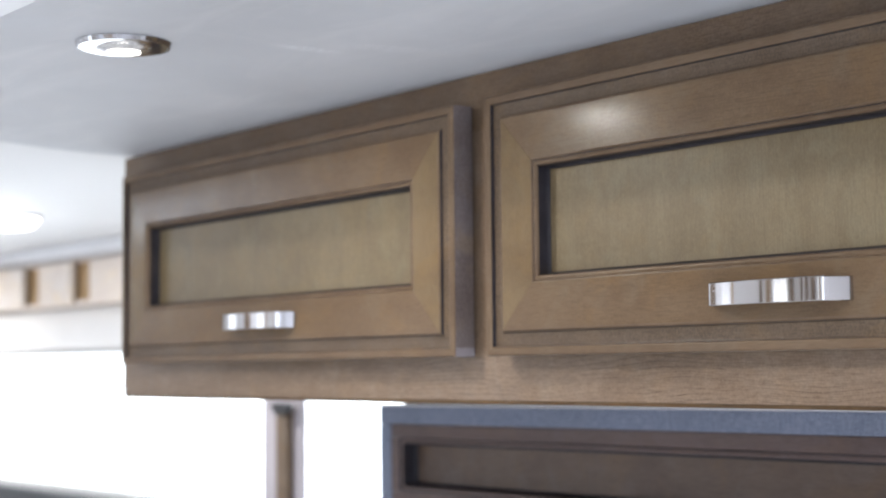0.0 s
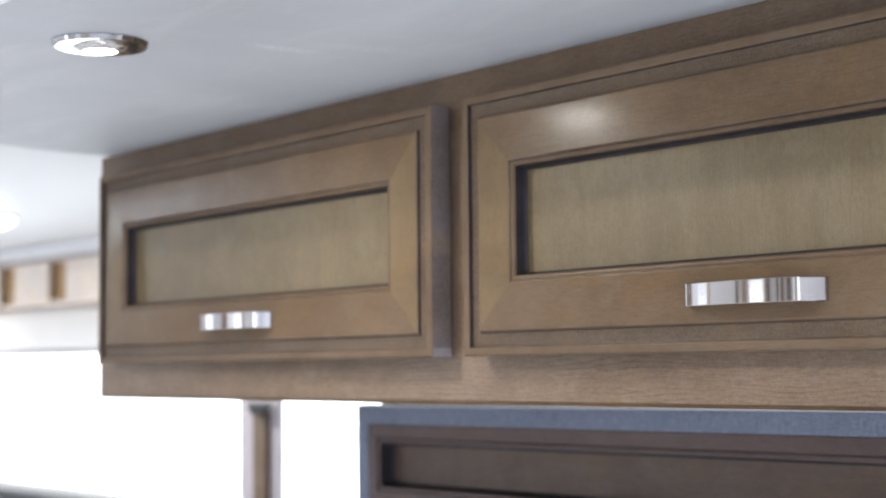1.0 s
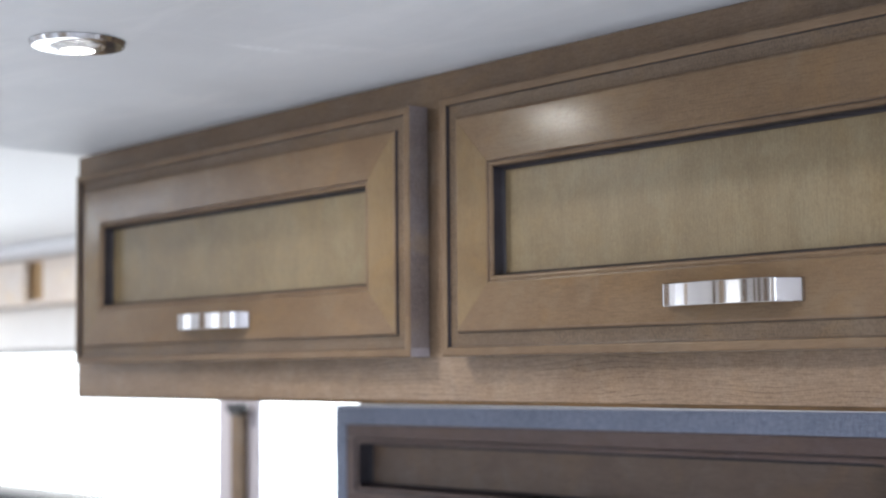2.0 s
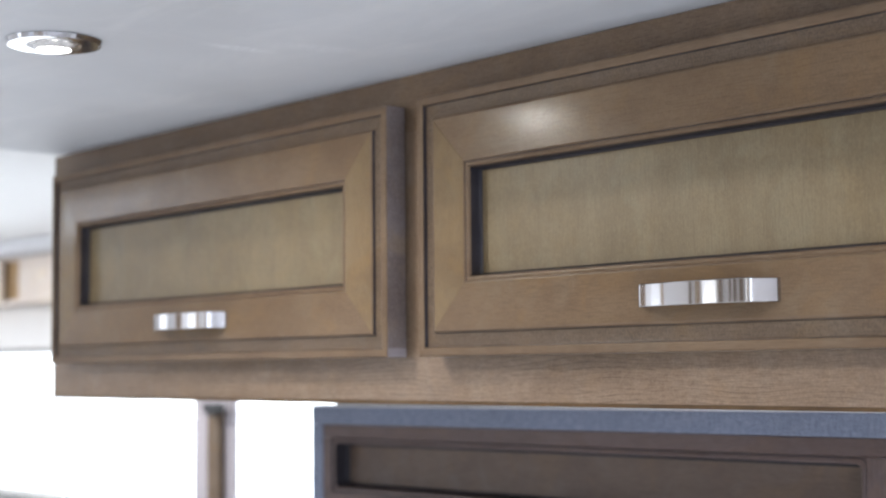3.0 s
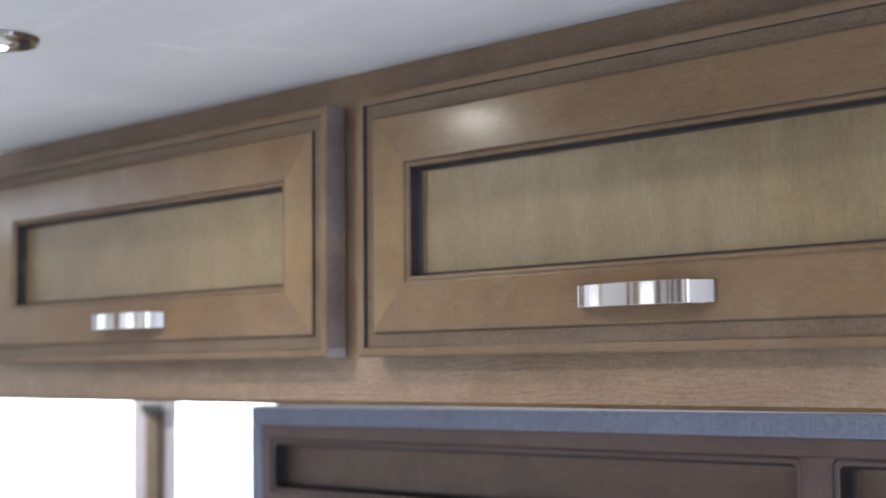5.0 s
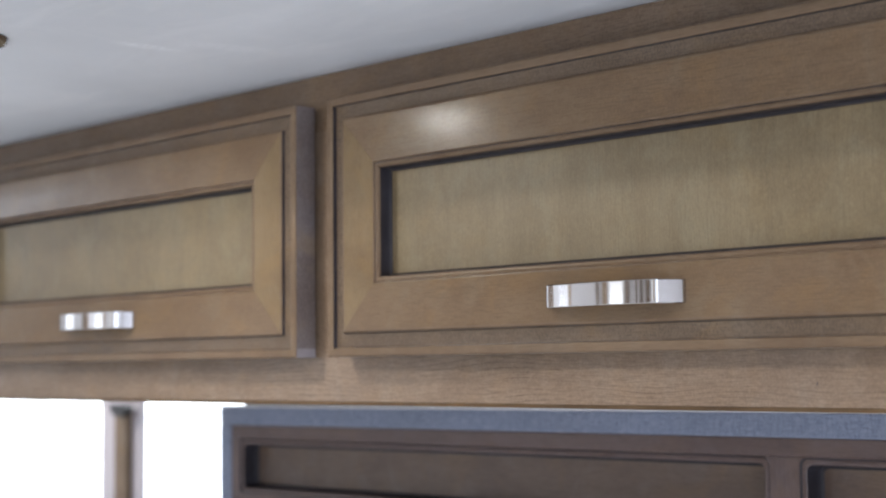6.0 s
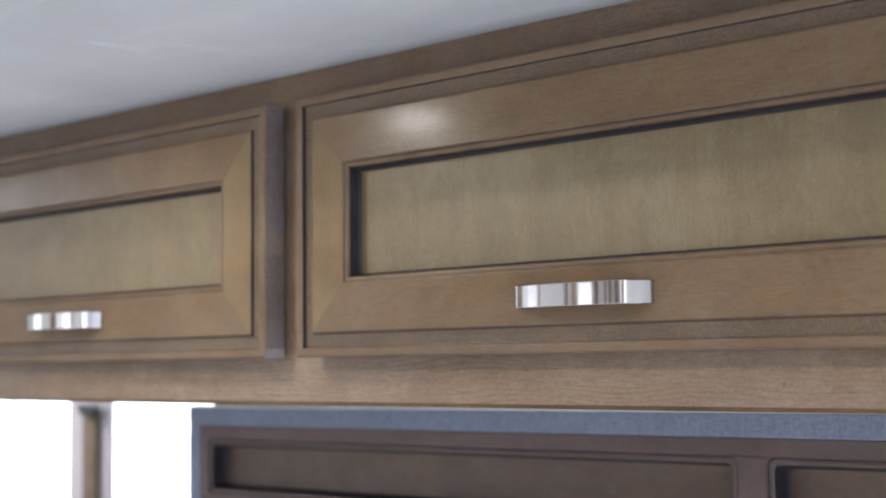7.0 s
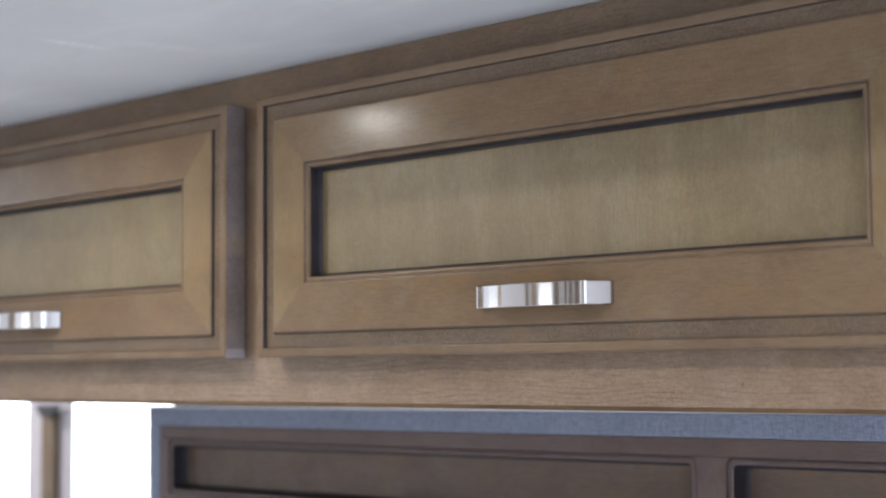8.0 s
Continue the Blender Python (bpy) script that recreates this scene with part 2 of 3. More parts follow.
LENS = glow("lit_lamp_lens", (1.0, 0.96, 0.90), 14.0)
DAYLIGHT = glow("overexposed_daylight", (0.97, 0.985, 1.0), 1.4)

GLASS, glass_tree, glass_bsdf = node_material("window_glass")
glass_bsdf.inputs["Base Color"].default_value = (1, 1, 1, 1)
glass_bsdf.inputs["Transmission Weight"].default_value = 1.0
glass_bsdf.inputs["Roughness"].default_value = 0.0
glass_bsdf.inputs["IOR"].default_value = 1.45


# ---- mesh helpers ----
def mesh_from(name, bm, material):
    bmesh.ops.recalc_face_normals(bm, faces=bm.faces)
    me = bpy.data.meshes.new(name)
    bm.to_mesh(me)
    bm.free()
    me.materials.append(material)
    return me


def part(name, bm, material, parent=None, label="", smooth=False):
    me = bm if isinstance(bm, bpy.types.Mesh) else mesh_from(name, bm, material)
    if smooth:
        me.polygons.foreach_set("use_smooth", [True] * len(me.polygons))
    ob = new(name, me)
    ob.parent = parent
    if label:
        tagged(ob, label)
    return ob


def box(x0, x1, y0, y1, z0, z1, bevel=0.0):
    bm = bmesh.new()
    bmesh.ops.create_cube(bm, size=1.0)
    for v in bm.verts:
        v.co = (x0 + (v.co.x + 0.5) * (x1 - x0), y0 + (v.co.y + 0.5) * (y1 - y0), z0 + (v.co.z + 0.5) * (z1 - z0))
    if bevel:
        bmesh.ops.bevel(bm, geom=bm.edges[:], offset=bevel, segments=2, affect="EDGES", profile=0.6)
    return bm


def join(*bms):
    out = bmesh.new()
    for b in bms:
        me = bpy.data.meshes.new("tmp")
        b.to_mesh(me)
        b.free()
        out.from_mesh(me)
        bpy.data.meshes.remove(me)
    return out


def loft(rings, closed_ends=True):
    """A skin through rings of equally many points."""
    bm = bmesh.new()
    rows = [[bm.verts.new(p) for p in ring] for ring in rings]
    for a, b in zip(rows, rows[1:]):
        for i in range(len(a)):
            j = (i + 1) % len(a)
            bm.faces.new((a[i], a[j], b[j], b[i]))
    if closed_ends:
        bm.faces.new(rows[0])
        bm.faces.new(rows[-1])
    return bm


def mitred(side, w, h, profile):
    """One side of a mitred frame of w by h in the xz plane; profile: (inset from the outer edge, height towards -y)."""
    g = 0.00012
    a, b, foot = [], [], []
    for d, p in profile:
        if side == "bottom":
            a.append((d + g, -p, d)), b.append((w - d - g, -p, d))
        elif side == "top":
            a.append((d + g, -p, h - d)), b.append((w - d - g, -p, h - d))
        elif side == "left":
            a.append((d, -p, d + g)), b.append((d, -p, h - d - g))
        else:
            a.append((w - d, -p, d + g)), b.append((w - d, -p, h - d - g))
            foot.append((w - d, -p, max(0.0085, d + g + 0.00002)))
    return loft([a, foot, b] if foot else [a, b])


def lathe(profile, n=64):
    """A body of revolution round z; profile: (radius, z)."""
    rings = []
    for i in range(n):
        c, s = math.cos(2 * math.pi * i / n), math.sin(2 * math.pi * i / n)
        rings.append([(r * c, r * s, z) for r, z in profile])
    bm = bmesh.new()
    rows = [[bm.verts.new(p) for p in ring] for ring in rings]
    m = len(profile)
    for i in range(n):
        a, b = rows[i], rows[(i + 1) % n]
        for k in range(m - 1):
            bm.faces.new((a[k], a[k + 1], b[k + 1], b[k]))
    bmesh.ops.remove_doubles(bm, verts=bm.verts, dist=1e-6)
    return bm


def structure(name, bm, material, label, category):
    return tagged(part(name, bm, material), label, category, kind="structure")


# ---- the room ----
ZC = 1.8088    # underside of the dropped ceiling over the cabinets
ZM = 1.8300    # ceiling over the far window
structure("floor", box(-4.3, 3.5, -2.2, 0.9, -0.05, 0.0), FLOOR_MAT, "light grey vinyl floor of the caravan", "floor")
EDGE_Y = -0.4382    # front edge of the dropped ceiling


def crown(y):
    """Height of the dropped ceiling's underside, which sweeps up from the cabinets and runs level past the lights."""
    u = min(max((-y - 0.05) / 0.24, 0.0), 1.0)
    return ZC + 0.0092 * u * u * (3 - 2 * u)


def crowned_panel(x0, x1, y0, y1, top, n=40):
    ys = [y1, 0.0] + [y0 * (k + 1) / n for k in range(n)]
    rings = [[(x, y, crown(y)) for y in ys] + [(x, y0, top), (x, y1, top)] for x in (x0, x1)]
    return loft(rings)


structure("ceiling", join(box(-4.3, 0.0195, EDGE_Y + 0.018, 0.9, ZM, ZM + 0.06), box(0.02, 3.5, 0.3205, 0.9, ZM, ZM + 0.06)), MAIN_WHITE, "smooth white vinyl ceiling of the side bay", "ceiling")
structure("ceiling_aisle", join(box(-4.3, -2.87, -2.2, EDGE_Y + 0.017, ZA, ZA + 0.06), box(-1.53, 3.5, -2.2, EDGE_Y + 0.017, ZA, ZA + 0.06),
                                box(-2.87, -1.53, -2.2, -1.67, ZA, ZA + 0.06), box(-2.87, -1.53, -0.93, EDGE_Y + 0.017, ZA, ZA + 0.06)), MAIN_WHITE, "smooth white vinyl ceiling of the aisle with an added opening for fill light", "ceiling")
structure("fascia", join(box(-4.2, 0.0195, EDGE_Y, EDGE_Y + 0.0175, ZM, ZA - 0.0005), box(0.02, 3.42, EDGE_Y, EDGE_Y + 0.0175, 1.8705, ZA - 0.0005)), FASCIA_GREY, "pale grey fascia board between the two ceiling heights", "trim")
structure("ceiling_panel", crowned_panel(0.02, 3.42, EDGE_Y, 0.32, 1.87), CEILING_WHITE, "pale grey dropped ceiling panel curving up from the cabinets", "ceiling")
structure("wall_kitchen", box(0.17, 3.42, 0.322, 0.38, 0.0, ZM), WALL_WHITE, "white vinyl wall behind the overhead cabinet", "wall")
structure("wall_return", box(0.17, 0.23, 0.3825, 0.72, 0.0, ZM), WALL_WHITE, "short white return wall beside the far window", "wall")
structure("wall_east", join(box(3.42, 3.48, -2.1, -1.82, 0.0, ZA), box(3.42, 3.48, -0.58, 0.5, 0.0, ZA), box(3.42, 3.48, -1.82, -0.58, 0.0, 0.55), box(3.42, 3.48, -1.82, -0.58, 1.35, ZA)), WALL_WHITE, "unseen white end wall with an opening for fill light", "wall")
structure("wall_west", join(box(-4.28, -4.2, -2.1, -2.06, 0.0, ZA), box(-4.28, -4.2, -1.46, 0.8, 0.0, ZA), box(-4.28, -4.2, -2.06, -1.46, 0.0, 1.40), box(-4.28, -4.2, -2.06, -1.46, 1.90, ZA)), WALL_WHITE, "unseen white end wall with a small opening added for fill light", "wall")
# far wall with its long window
WX0, WX1, WZ0, WZ1 = -3.2, -0.22, 1.243, 1.588
structure("wall_north", join(box(-4.2, WX0, 0.72, 0.80, 0, ZM), box(WX1, 0.30, 0.7225, 0.80, 0, ZM),
                             box(WX0, WX1, 0.72, 0.80, WZ1, ZM), box(WX0, WX1, 0.72, 0.80, 0, WZ0)), WALL_WHITE,
          "white wall with a long bright window", "wall")
# unseen wall across the room; its last opening is added for fill light
SOUTH = ((-1.98, -1.52, 0.80, 1.72), (-0.36, -0.04, 0.80, 1.72), (0.42, 0.95, 0.33, 1.87), (1.92, 2.40, 0.33, 1.87), (2.62, 3.30, 0.90, 1.87))    # x0, x1, z0, z1 of its openings
solid, x = [], -4.2
for a, b, c, d in SOUTH:
    solid += [box(x, a, -2.2, -2.1, 0, ZA), box(a, b, -2.2, -2.1, 0, c), box(a, b, -2.2, -2.1, d, ZA)]
    x = b
structure("wall_south", join(*solid, box(x, 3.42, -2.2, -2.1, 0, ZA)), WALL_WHITE, "unseen white wall across the room with four window openings and one added for fill", "wall")

# unseen uprights, placed and coloured to stripe the reflections in the pulls
for k, (x, w, m) in enumerate(((-2.95, 0.52, BATTEN), (-1.50, 0.07, TAN_TRIM), (-0.62, 0.04, BATTEN), (-0.47, 0.08, TAN_TRIM), (-0.02, 0.06, BATTEN), (0.16, 0.03, BATTEN), (0.26, 0.03, BATTEN), (0.35, 0.05, BATTEN), (1.02, 0.07, TAN_TRIM), (1.22, 0.06, TAN_TRIM), (1.42, 0.04, TAN_TRIM), (1.58, 0.03, TAN_TRIM), (1.70, 0.16, FRAME_GREY))):
    structure("trim_%d" % (k + 1), box(x, x + w, -2.0995, -2.07, 0.0, ZA - 0.001, 0.004), m, "unseen upright batten, added to stripe the reflections in the pulls", "trim")

east = structure("window_2", join(box(3.425, 3.47, -1.82, -1.78, 0.5505, 1.3495), box(3.425, 3.47, -0.62, -0.58, 0.5505, 1.3495)), FRAME_GREY, "unseen window frame in the end wall", "window")
# dark bars added to break up the reflection in the pulls
for y in (-1.42, -1.02):
    part("mullion", box(3.36, 3.405, y, y + 0.05, 0.5, 1.4, 0.004), FRAME_DARK, east)
for k, (a, b, c, d) in enumerate(SOUTH):
    structure("window_%d" % (k + 3), join(box(a + 0.0005, a + 0.02, -2.17, -2.11, c + 0.0005, d - 0.0005), box(b - 0.02, b - 0.0005, -2.17, -2.11, c + 0.0005, d - 0.0005)), FRAME_GREY, "unseen window across the room", "window")

# far window: frame, sill, mullion, panes
window = structure("window_1", join(box(WX0, WX1, 0.73, 0.79, WZ1 - 0.012, WZ1 - 0.0005), box(WX0, WX1, 0.73, 0.79, WZ0 + 0.0005, WZ0 + 0.012)),
                   FRAME_GREY, "long window blown out white by daylight", "window")
part("window_sill", box(WX0, WX1, 0.690, 0.7195, WZ0 - 0.05, WZ0 + 0.002, 0.004), FRAME_DARK, window, "dark window sill")
mullion = part("mullion", box(-0.826, -0.682, 0.712, 0.724, WZ0 + 0.013, WZ1 - 0.013, 0.004), FRAME_BEIGE, window, "pale lilac-grey window post with a brown batten")
part("batten", box(-0.755, -0.712, 0.698, 0.7118, WZ0 + 0.014, 1.4535, 0.003), POST_WOOD, mullion, "brown wooden batten")
bulge = [(-0.7180 + 0.0290 * math.cos(radians(a)), 1.4700 + 0.0230 * math.sin(radians(a))) for a in range(180, 361, 15)]
part("cap", loft([[(x, y, z) for x, z in bulge] for y in (0.682, 0.6975)]), BLACK, mullion, "black plastic end cap")
for x0, x1 in ((WX0, -0.7505), (-0.7495, WX1)):
    pane = part("pane", box(x0, x1, 0.757, 0.762, WZ0 + 0.013, WZ1 - 0.013), GLASS, window)
    pane.visible_shadow = False
ROUND = [(0.7195, ZM - 0.0005), (0.7195, 1.7975)] + [(0.668 + 0.034 * math.cos(radians(a)), ZM - 0.0005 - 0.032 * math.sin(radians(a))) for a in range(90, 181, 10)]
cornice = structure("trim_cornice", loft([[(x, y, z) for y, z in ROUND] for x in (-3.2, -0.2)]), TRIM_WHITE, "glossy white quarter-round between ceiling and far cabinets", "trim")
cornice.data.polygons.foreach_set("use_smooth", [abs(f.normal.y) > 0.05 and abs(f.normal.z) > 0.05 for f in cornice.data.polygons])
structure("backdrop", box(-6.0, 2.0, 1.60, 1.61, 0.3, 3.0), DAYLIGHT, "plain overexposed daylight outside the window", "backdrop")

# ---- overhead cabinet ----
DOOR_H, DOOR_Z = 0.235, 1.5426
PROFILE = [(0.0, 0.0006), (0.0, 0.0226), (0.0006, 0.0235), (0.0018, 0.0240), (0.0066, 0.0240), (0.0076, 0.0237), (0.0081, 0.0229), (0.0085, 0.0196),
           (0.0100, 0.0192), (0.0150, 0.0192), (0.0198, 0.0197), (0.0208, 0.0203), (0.0213, 0.0229), (0.0222, 0.0237), (0.0236, 0.0240),
           (0.0632, 0.0240), (0.0642, 0.0237), (0.0648, 0.0225), (0.0654, 0.0224), (0.0660, 0.0230), (0.0671, 0.0233), (0.0684, 0.0230),
           (0.0692, 0.0220), (0.0696, 0.0204), (0.0698, 0.0120), (0.0704, 0.0100), (0.0718, 0.0088), (0.0738, 0.0083), (0.0738, 0.0006)]


def eased(corners, radii, n=7):
    """A run of straight pieces whose corners are rounded by the given radii."""
    out = [Vector(corners[0])]
    for a, b, c, r in zip(corners, corners[1:], corners[2:], radii):
        a, b, c = Vector(a), Vector(b), Vector(c)
        u, v = (a - b).normalized(), (c - b).normalized()
        half = u.angle(v) / 2
        middle = b + (u + v).normalized() * (r / math.sin(half))
        p, q = b + u * (r / math.tan(half)) - middle, b + v * (r / math.tan(half)) - middle
        whole = p.angle(q)
        for k in range(n + 1):
            w = k / n
            out.append(middle + (p * math.sin(whole * (1 - w)) + q * math.sin(whole * w)) / math.sin(whole))
    return out


def handle_mesh():
    """A bowed flat pull: a shallow arched strap that runs down sloping ends to the door."""
    foot, corner, high, out, tall, thick = 0.0650, 0.0534, 0.0200, 0.0246, 0.0174, 0.0028
    radius = (corner ** 2 + (out - high) ** 2) / (2 * (out - high))
    end = math.asin(corner / radius)
    # half of the outer line, from the door to the middle: foot, sloping end, arc
    arc = [(-radius * math.sin(end * (1 - k / 16)), out - radius + radius * math.cos(end * (1 - k / 16))) for k in range(17)]
    pts = [(v.x, v.y) for v in eased([(-foot, 0.0), (-foot, 0.0022), (-corner, high), arc[3]], (0.0070, 0.0070), 12)] + arc[4:]
    pts += [(-x, p) for x, p in reversed(pts[:-1])]
    rings = []
    c = 0.0006
    section = ((0, -tall / 2 + c), (0, tall / 2 - c), (-c, tall / 2), (-thick, tall / 2), (-thick, -tall / 2), (-c, -tall / 2))
    for i, (x, p) in enumerate(pts):
        x0, p0 = pts[max(0, i - 1)]
        x1, p1 = pts[min(len(pts) - 1, i + 1)]
        t = Vector((x1 - x0, p1 - p0)).normalized()
        rings.append([(x - t.y * a, -(p + t.x * a), b) for a, b in section])
    me = mesh_from("handle", loft(rings), NICKEL)
    me.polygons.foreach_set("use_smooth", [len(f.vertices) == 4 for f in me.polygons])
    me.set_sharp_from_angle(angle=radians(20))
    return me


HANDLE = handle_mesh()
# near-black for glazed steps, with the shade of the recesses mixed into it
GLAZE_SHADE = wood("dark_glaze_and_shade", "x", (0.024, 0.022, 0.027), (0.038, 0.034, 0.040), (0.02, 0.018, 0.021), 0.45, spec=0.2)

# groove floors: maple darkened for glaze wash and for the shade in the groove
WASH_SHADE = wood("glaze_washed_shaded_maple", "x", (0.120, 0.084, 0.057), (0.145, 0.104, 0.072), (0.097, 0.066, 0.042), 0.4, 0.0, 1.2, speck=0.6, warm=0.8)


# mid tone on the cove that paints soft shade along the panel edge
THIN_GLAZE_SHADE = wood("thinned_glaze_and_shade", "x", (0.060, 0.047, 0.036), (0.082, 0.064, 0.047), (0.05, 0.038, 0.03), 0.6, spec=0.05)
BEAD = wood("satin_maple_bead", "x", *(tuple(k * v for k, v in zip((0.97, 0.99, 1.06), c)) for c in STAIN), 0.40, spec=0.14, warm=0.2)
# paler lowest stretch of the right door edges
PALE_FOOT = wood("pale_edge_foot", "z", (0.24, 0.215, 0.225), (0.30, 0.27, 0.28), (0.20, 0.17, 0.17), 0.45)
EDGE = wood("greyed_door_edge", "z", (0.164, 0.136, 0.128), (0.198, 0.168, 0.160), (0.112, 0.084, 0.074), 0.4, warm=0.8, speck=0.4)


def glazed_and_shaded(me, side):
    """Dark glaze and painted shade on the recessed steps of a frame piece."""
    for m in (GLAZE_SHADE, WASH_SHADE, EDGE, BEAD, PALE_FOOT, THIN_GLAZE_SHADE):
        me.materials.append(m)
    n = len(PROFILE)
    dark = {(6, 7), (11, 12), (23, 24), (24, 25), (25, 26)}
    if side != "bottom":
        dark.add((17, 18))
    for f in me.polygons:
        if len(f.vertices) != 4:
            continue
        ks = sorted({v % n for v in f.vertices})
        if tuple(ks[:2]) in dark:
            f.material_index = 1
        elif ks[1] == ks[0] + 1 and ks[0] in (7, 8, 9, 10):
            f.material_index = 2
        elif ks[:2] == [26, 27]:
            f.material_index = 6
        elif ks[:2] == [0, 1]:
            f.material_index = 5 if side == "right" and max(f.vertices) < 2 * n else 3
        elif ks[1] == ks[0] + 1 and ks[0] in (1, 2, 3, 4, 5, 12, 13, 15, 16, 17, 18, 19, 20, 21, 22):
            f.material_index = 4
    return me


def door_pieces(width):
    """The four mitred sides and the flat panel of a door, as meshes."""
    out = {s: glazed_and_shaded(mesh_from(n, mitred(s, width, DOOR_H, PROFILE), WOOD_X if n == "rail" else WOOD_Z), s)
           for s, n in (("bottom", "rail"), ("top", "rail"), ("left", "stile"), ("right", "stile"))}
    out["panel"] = mesh_from("door", box(0.0710, width - 0.0710, -0.0086, -0.0008, 0.0710, DOOR_H - 0.0710), PANEL_WOOD)
    return out


def cabinet_door(parent, x, y, z, width):
    pieces = door_pieces(width)
    door = part("door", pieces["panel"], None, parent, "recessed olive-brown flat panel of a mitred door")
    door.location = (x, y, z)
    for s, n in (("bottom", "rail"), ("top", "rail"), ("left", "stile"), ("right", "stile")):
        part(n, pieces[s], None, door)
    pull = part("handle", HANDLE, None, door, "bowed brushed nickel pull")
    pull.location = (width / 2 + 0.0020, -0.0242, 0.0428)
    return door


def overhead_cabinet():
    cab = tagged(new("overhead_cabinet"), "stained maple overhead cabinet with two closed mitred doors", "cabinet")
    x0, x1, back = -0.0056, 1.48, 0.0030    # the doors stand a little off the face frame
    part("carcass", join(box(x0, 0.012, 0.0192, 0.31, 1.5015, ZC - 0.001), box(x1 - 0.012, x1, 0.0192, 0.31, 1.5015, ZC - 0.001),
                         box(0.0125, x1 - 0.0125, 0.0192, 0.31, 1.503, 1.515), box(0.0125, x1 - 0.0125, 0.30, 0.31, 1.516, ZC - 0.001)), WOOD_Z, cab)
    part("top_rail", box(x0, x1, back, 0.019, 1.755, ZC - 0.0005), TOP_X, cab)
    part("bottom_rail", box(x0, x1, back, 0.019, 1.5022, 1.565), FRAME_X, cab)
    part("edge_strip", box(x0, x1, back + 0.0004, 0.019, 1.4989, 1.5020, 0.0004), RAW_EDGE, cab, "raw unstained lower board edge")
    knot = part("knot", lathe([(0.0, -0.0006), (0.0007, -0.0005), (0.0009, 0.0), (0.0007, 0.0005), (0.0, 0.0006)], 12), GLAZE_SHADE, cab, "small dark grain knot")
    knot.matrix_local = pose(1.2575, back - 0.0001, 1.5186, 90, 12, 0) @ Matrix.Diagonal((0.5, 2.0, 0.2, 1))
    for a, b in ((x0, 0.06), (0.700, 0.776), (1.42, x1)):
        part("frame_stile", box(a, b, back, 0.019, 1.56505, 1.75495), FRAME_Z, cab)
    cabinet_door(cab, 0.0412, -0.0005, DOOR_Z, 0.676)
    cabinet_door(cab, 0.7630, -0.0005, DOOR_Z, 0.676)
    return cab


overhead_cabinet()


# ---- panelled wall unit below the cabinet ----
def rounded(x0, x1, z0, z1, y, r, n=6):
    """A ring of points round an upright rectangle with rounded corners."""
    out = []
    for cx, cz, a0 in ((x1 - r, z1 - r, 0), (x0 + r, z1 - r, 90), (x0 + r, z0 + r, 180), (x1 - r, z0 + r, 270)):
        for i in range(n + 1):
            a = radians(a0 + 90 * i / n)
            out.append((cx + r * math.cos(a), y, cz + r * math.sin(a)))
    return out


def wall_unit():
    unit = tagged(new("wall_unit"), "dark-stained panelled wood unit edged with blue-grey fabric", "wall unit")
    unit.matrix_world = pose(0.0079, 0, -0.0003, 0, -0.29, 0)
    x0, x1, z1, face, back = 0.1612, 3.40, 1.4835, 0.2895, 0.3215
    part("fabric_edging", join(box(x0, x1, 0.288, back, 1.4610, z1, 0.002), box(x0, 0.1840, 0.288, back, 1.0, 1.4608, 0.002)), FABRIC, unit, "blue-grey woven fabric edging")
    part("top_trim", box(x0 + 0.002, x1, 0.286, back, z1 + 0.0003, z1 + 0.0026, 0.0008), TRIM_WHITE, unit, "glossy white trim strip")
    part("backing", box(0.1855, x1, 0.3160, back, 1.0, 1.4605), DARK_X, unit)
    top, low = 1.4440, 1.3740
    part("rail", box(0.1845, x1, face, 0.3155, top, 1.4608, 0.0012), DARK_X, unit)
    part("rail", box(0.1845, x1, face, 0.3155, 1.0, low, 0.0012), DARK_X, unit)
    for a, b in ((0.1845, 0.2010), (1.0160, 1.0475), (1.885, 1.917), (2.75, 2.79)):
        part("stile", box(a, b, face, 0.3155, low + 0.0003, top - 0.0003, 0.0006), DARK_Z, unit)
    for a, b in ((0.201, 1.016), (1.0475, 1.885), (1.917, 2.75)):
        a, b, c, d = a + 0.0002, b - 0.0002, low + 0.0002, top - 0.0002
        steps = ((0.0, 0.0002, 0.0002), (0.0005, 0.0002, 0.007), (0.0018, 0.0022, 0.007), (0.0026, 0.0024, 0.006), (0.0036, 0.0017, 0.006),
                 (0.0060, 0.0017, 0.006), (0.0068, 0.0024, 0.006), (0.0074, 0.0190, 0.006), (0.0086, 0.0222, 0.006), (0.0112, 0.0236, 0.005))
        bead = part("routed_edge", loft([rounded(a + i, b - i, c + i, d - i, face + e, r) for i, e, r in steps], False), DARK_X, unit)
        # glaze and painted shade darken the steps of each recess
        bead.data.materials.append(GLAZE_SHADE)
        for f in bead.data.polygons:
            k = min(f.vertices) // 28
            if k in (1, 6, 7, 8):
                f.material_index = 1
        part("inset_panel", box(a + 0.009, b - 0.009, 0.3130, 0.3157, c + 0.009, d - 0.009), DARK_PANEL, unit)
    return unit


wall_unit()


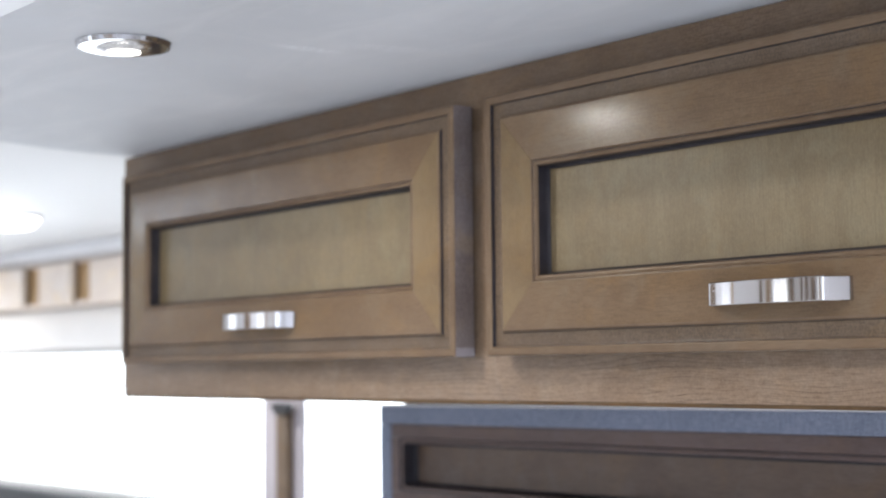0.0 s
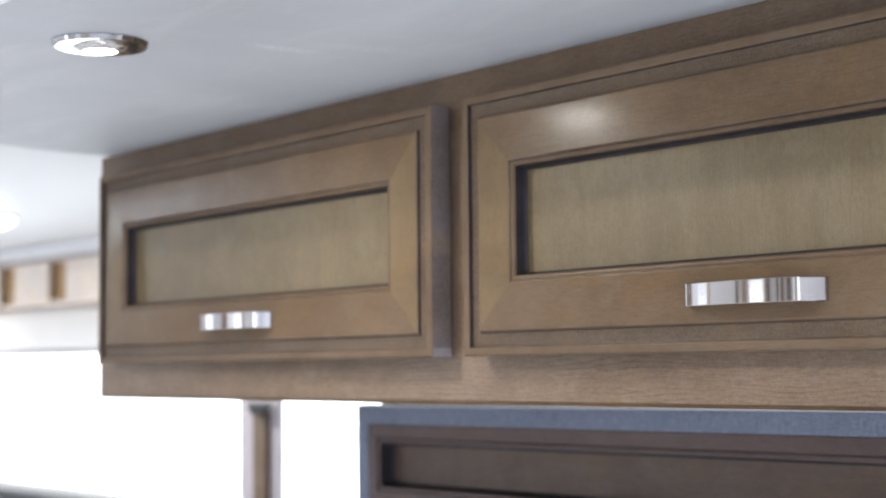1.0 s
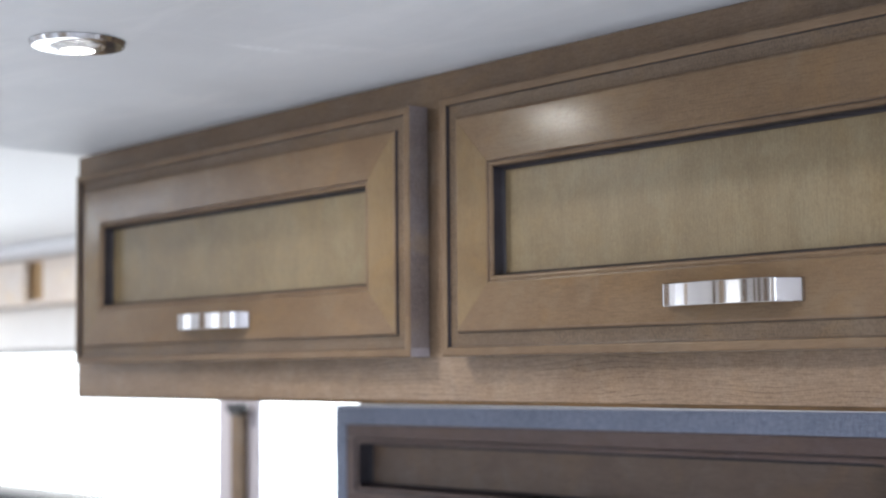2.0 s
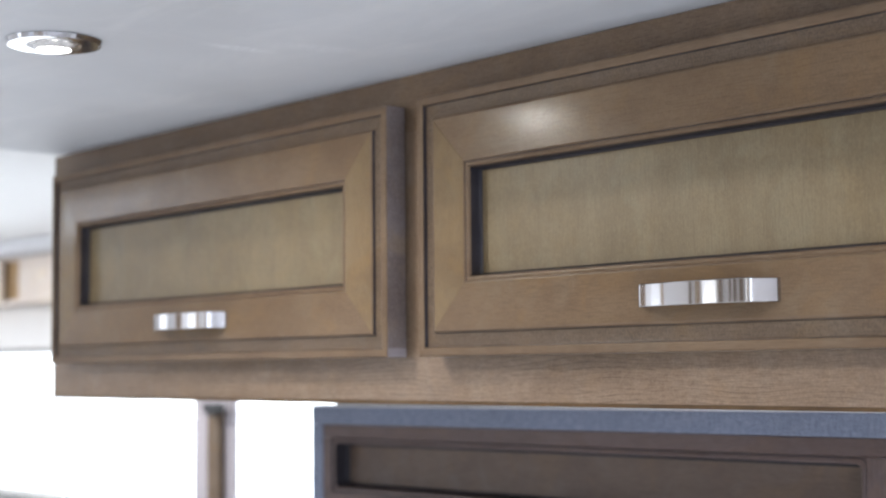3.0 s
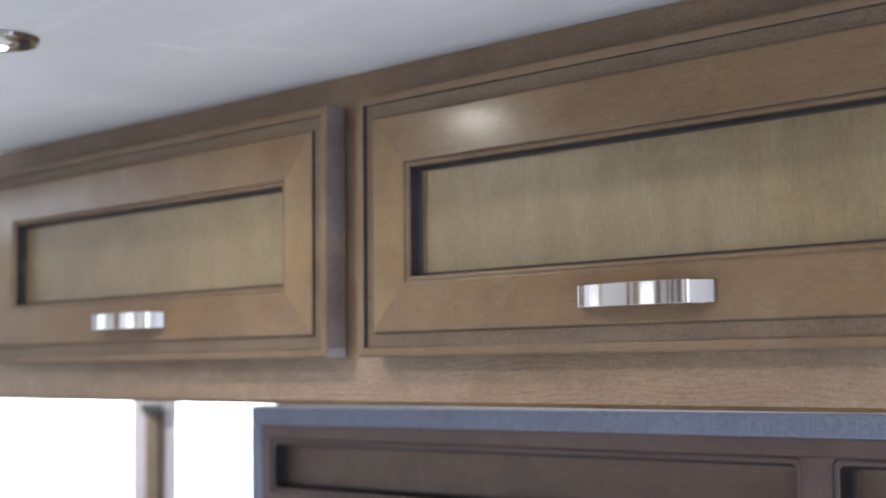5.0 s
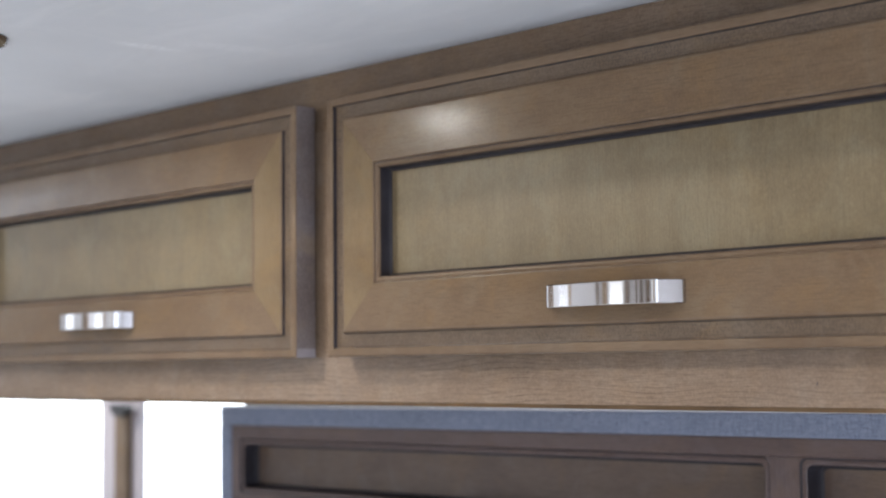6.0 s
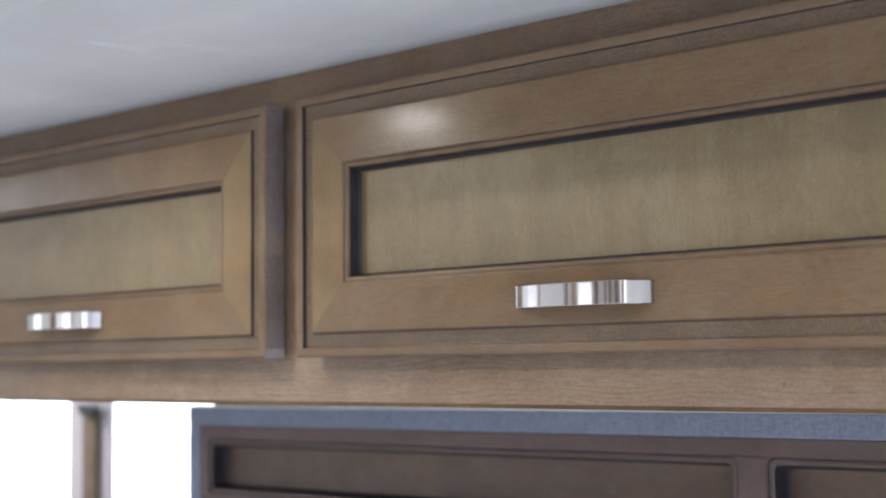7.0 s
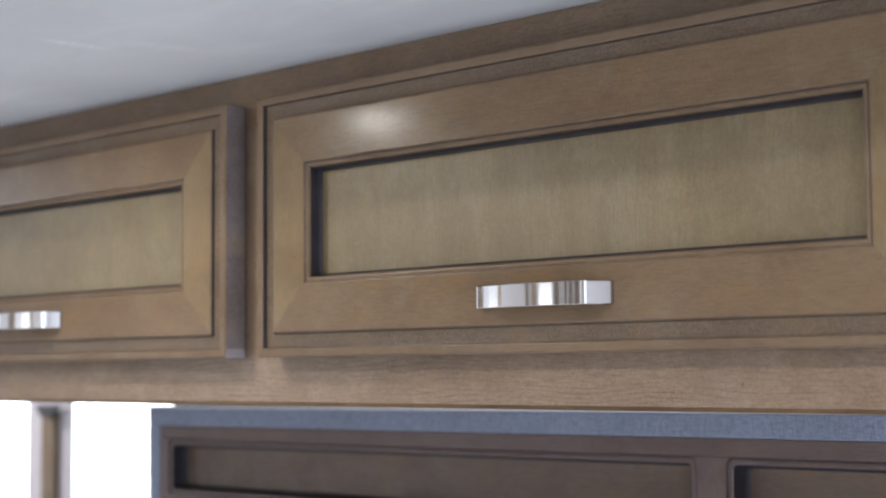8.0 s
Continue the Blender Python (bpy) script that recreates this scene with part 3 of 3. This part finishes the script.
# ---- ceiling lights ----
def downlight(x, y, z, watts, across=0.028):
    lamp = tagged(new("downlight"), "round chrome recessed downlight, switched on", "ceiling light", "ceiling downlights")
    lamp.location = (x, y, z)
    part("trim_ring", lathe([(0.0385, -0.0004), (0.0416, -0.0004), (0.0416, -0.0010), (0.0401, -0.0044), (0.0397, -0.0048), (0.0389, -0.0049), (0.0385, -0.0047)]), CHROME, lamp, "polished chrome rim")
    part("reflector", lathe([(0.0, -0.0010), (0.0384, -0.0010), (0.0384, -0.0047), (0.0239, -0.0047), (0.0, -0.0047)]), PLATE, lamp, "polished metal reflector plate")
    part("collar", lathe([(0.0238, -0.0048), (0.0234, -0.0054), (0.0165, -0.0084), (0.0154, -0.0087), (0.0147, -0.0084), (0.0146, -0.0065)]), SATIN, lamp, "brushed nickel collar")
    part("lens", lathe([(0.0, -0.0085), (0.0096, -0.0083), (0.0145, -0.0074)]), LENS, lamp, "glowing white lens")
    data = bpy.data.lights.new("downlight_beam", "AREA")
    data.shape, data.size, data.energy, data.color = "DISK", across, watts, (1.0, 0.96, 0.90)
    beam = new("downlight_beam", data)
    beam.matrix_world = pose(x, y, z - 0.0100)
    return lamp


downlight(0.619, -0.312, crown(-0.312), 1.68)
# a second row hangs over the aisle
downlight(0.25, -0.88, ZA, 5.1, 0.055)
downlight(1.36, -0.88, ZA, 5.3, 0.055)
# unseen, added to carry the row on past the camera
downlight(2.47, -0.88, ZA, 5.0, 0.055)


def dome_light(x, y, z):
    lamp = tagged(new("dome_light"), "round white dome light, switched on", "ceiling light", "dome lights")
    lamp.location = (x, y, z)
    part("base_ring", lathe([(0.0, -0.0004), (0.060, -0.0004), (0.062, -0.002), (0.062, -0.007), (0.058, -0.008), (0.0, -0.008)]), TRIM_WHITE, lamp)
    part("dome", lathe([(0.057, -0.0082), (0.055, -0.014), (0.046, -0.021), (0.028, -0.025), (0.0, -0.0265)]), DOME, lamp, "glowing white dome", smooth=True)
    data = bpy.data.lights.new("dome_glow", "AREA")
    data.shape, data.size, data.energy, data.color = "DISK", 0.05, 5.5, (1.0, 0.97, 0.93)
    new("dome_glow", data).matrix_world = pose(x, y, z - 0.0275)
    return lamp


DOME = glow("lit_dome", (1.0, 0.99, 0.97), 12.0)
dome_light(-0.998, 0.257, ZM)
# unseen second dome, added to brighten the far cabinet fronts
dome_light(-2.20, 0.264, ZM)


# ---- far overhead cabinets over the window ----
def far_cabinet():
    cab = tagged(new("far_cabinet"), "pale maple shallow cabinets above the far window", "cabinet")
    part("body", box(-3.2, -0.2, 0.690, 0.7195, 1.688, 1.797, 0.002), PALE_EDGE, cab, "orange-brown maple body")
    for a, b in ((1.6885, 1.7005), (1.7905, 1.7965)):
        part("rail", box(-3.199, -0.201, 0.678, 0.6897, a, b, 0.002), PALE_X, cab)
    for k in range(9):
        a = -1.547 + (k - 5) * 0.284
        part("front", box(a + 0.042, a + 0.224, 0.664, 0.6777, 1.692, 1.793, 0.003), PALE_X, cab)
    return cab


far_cabinet()
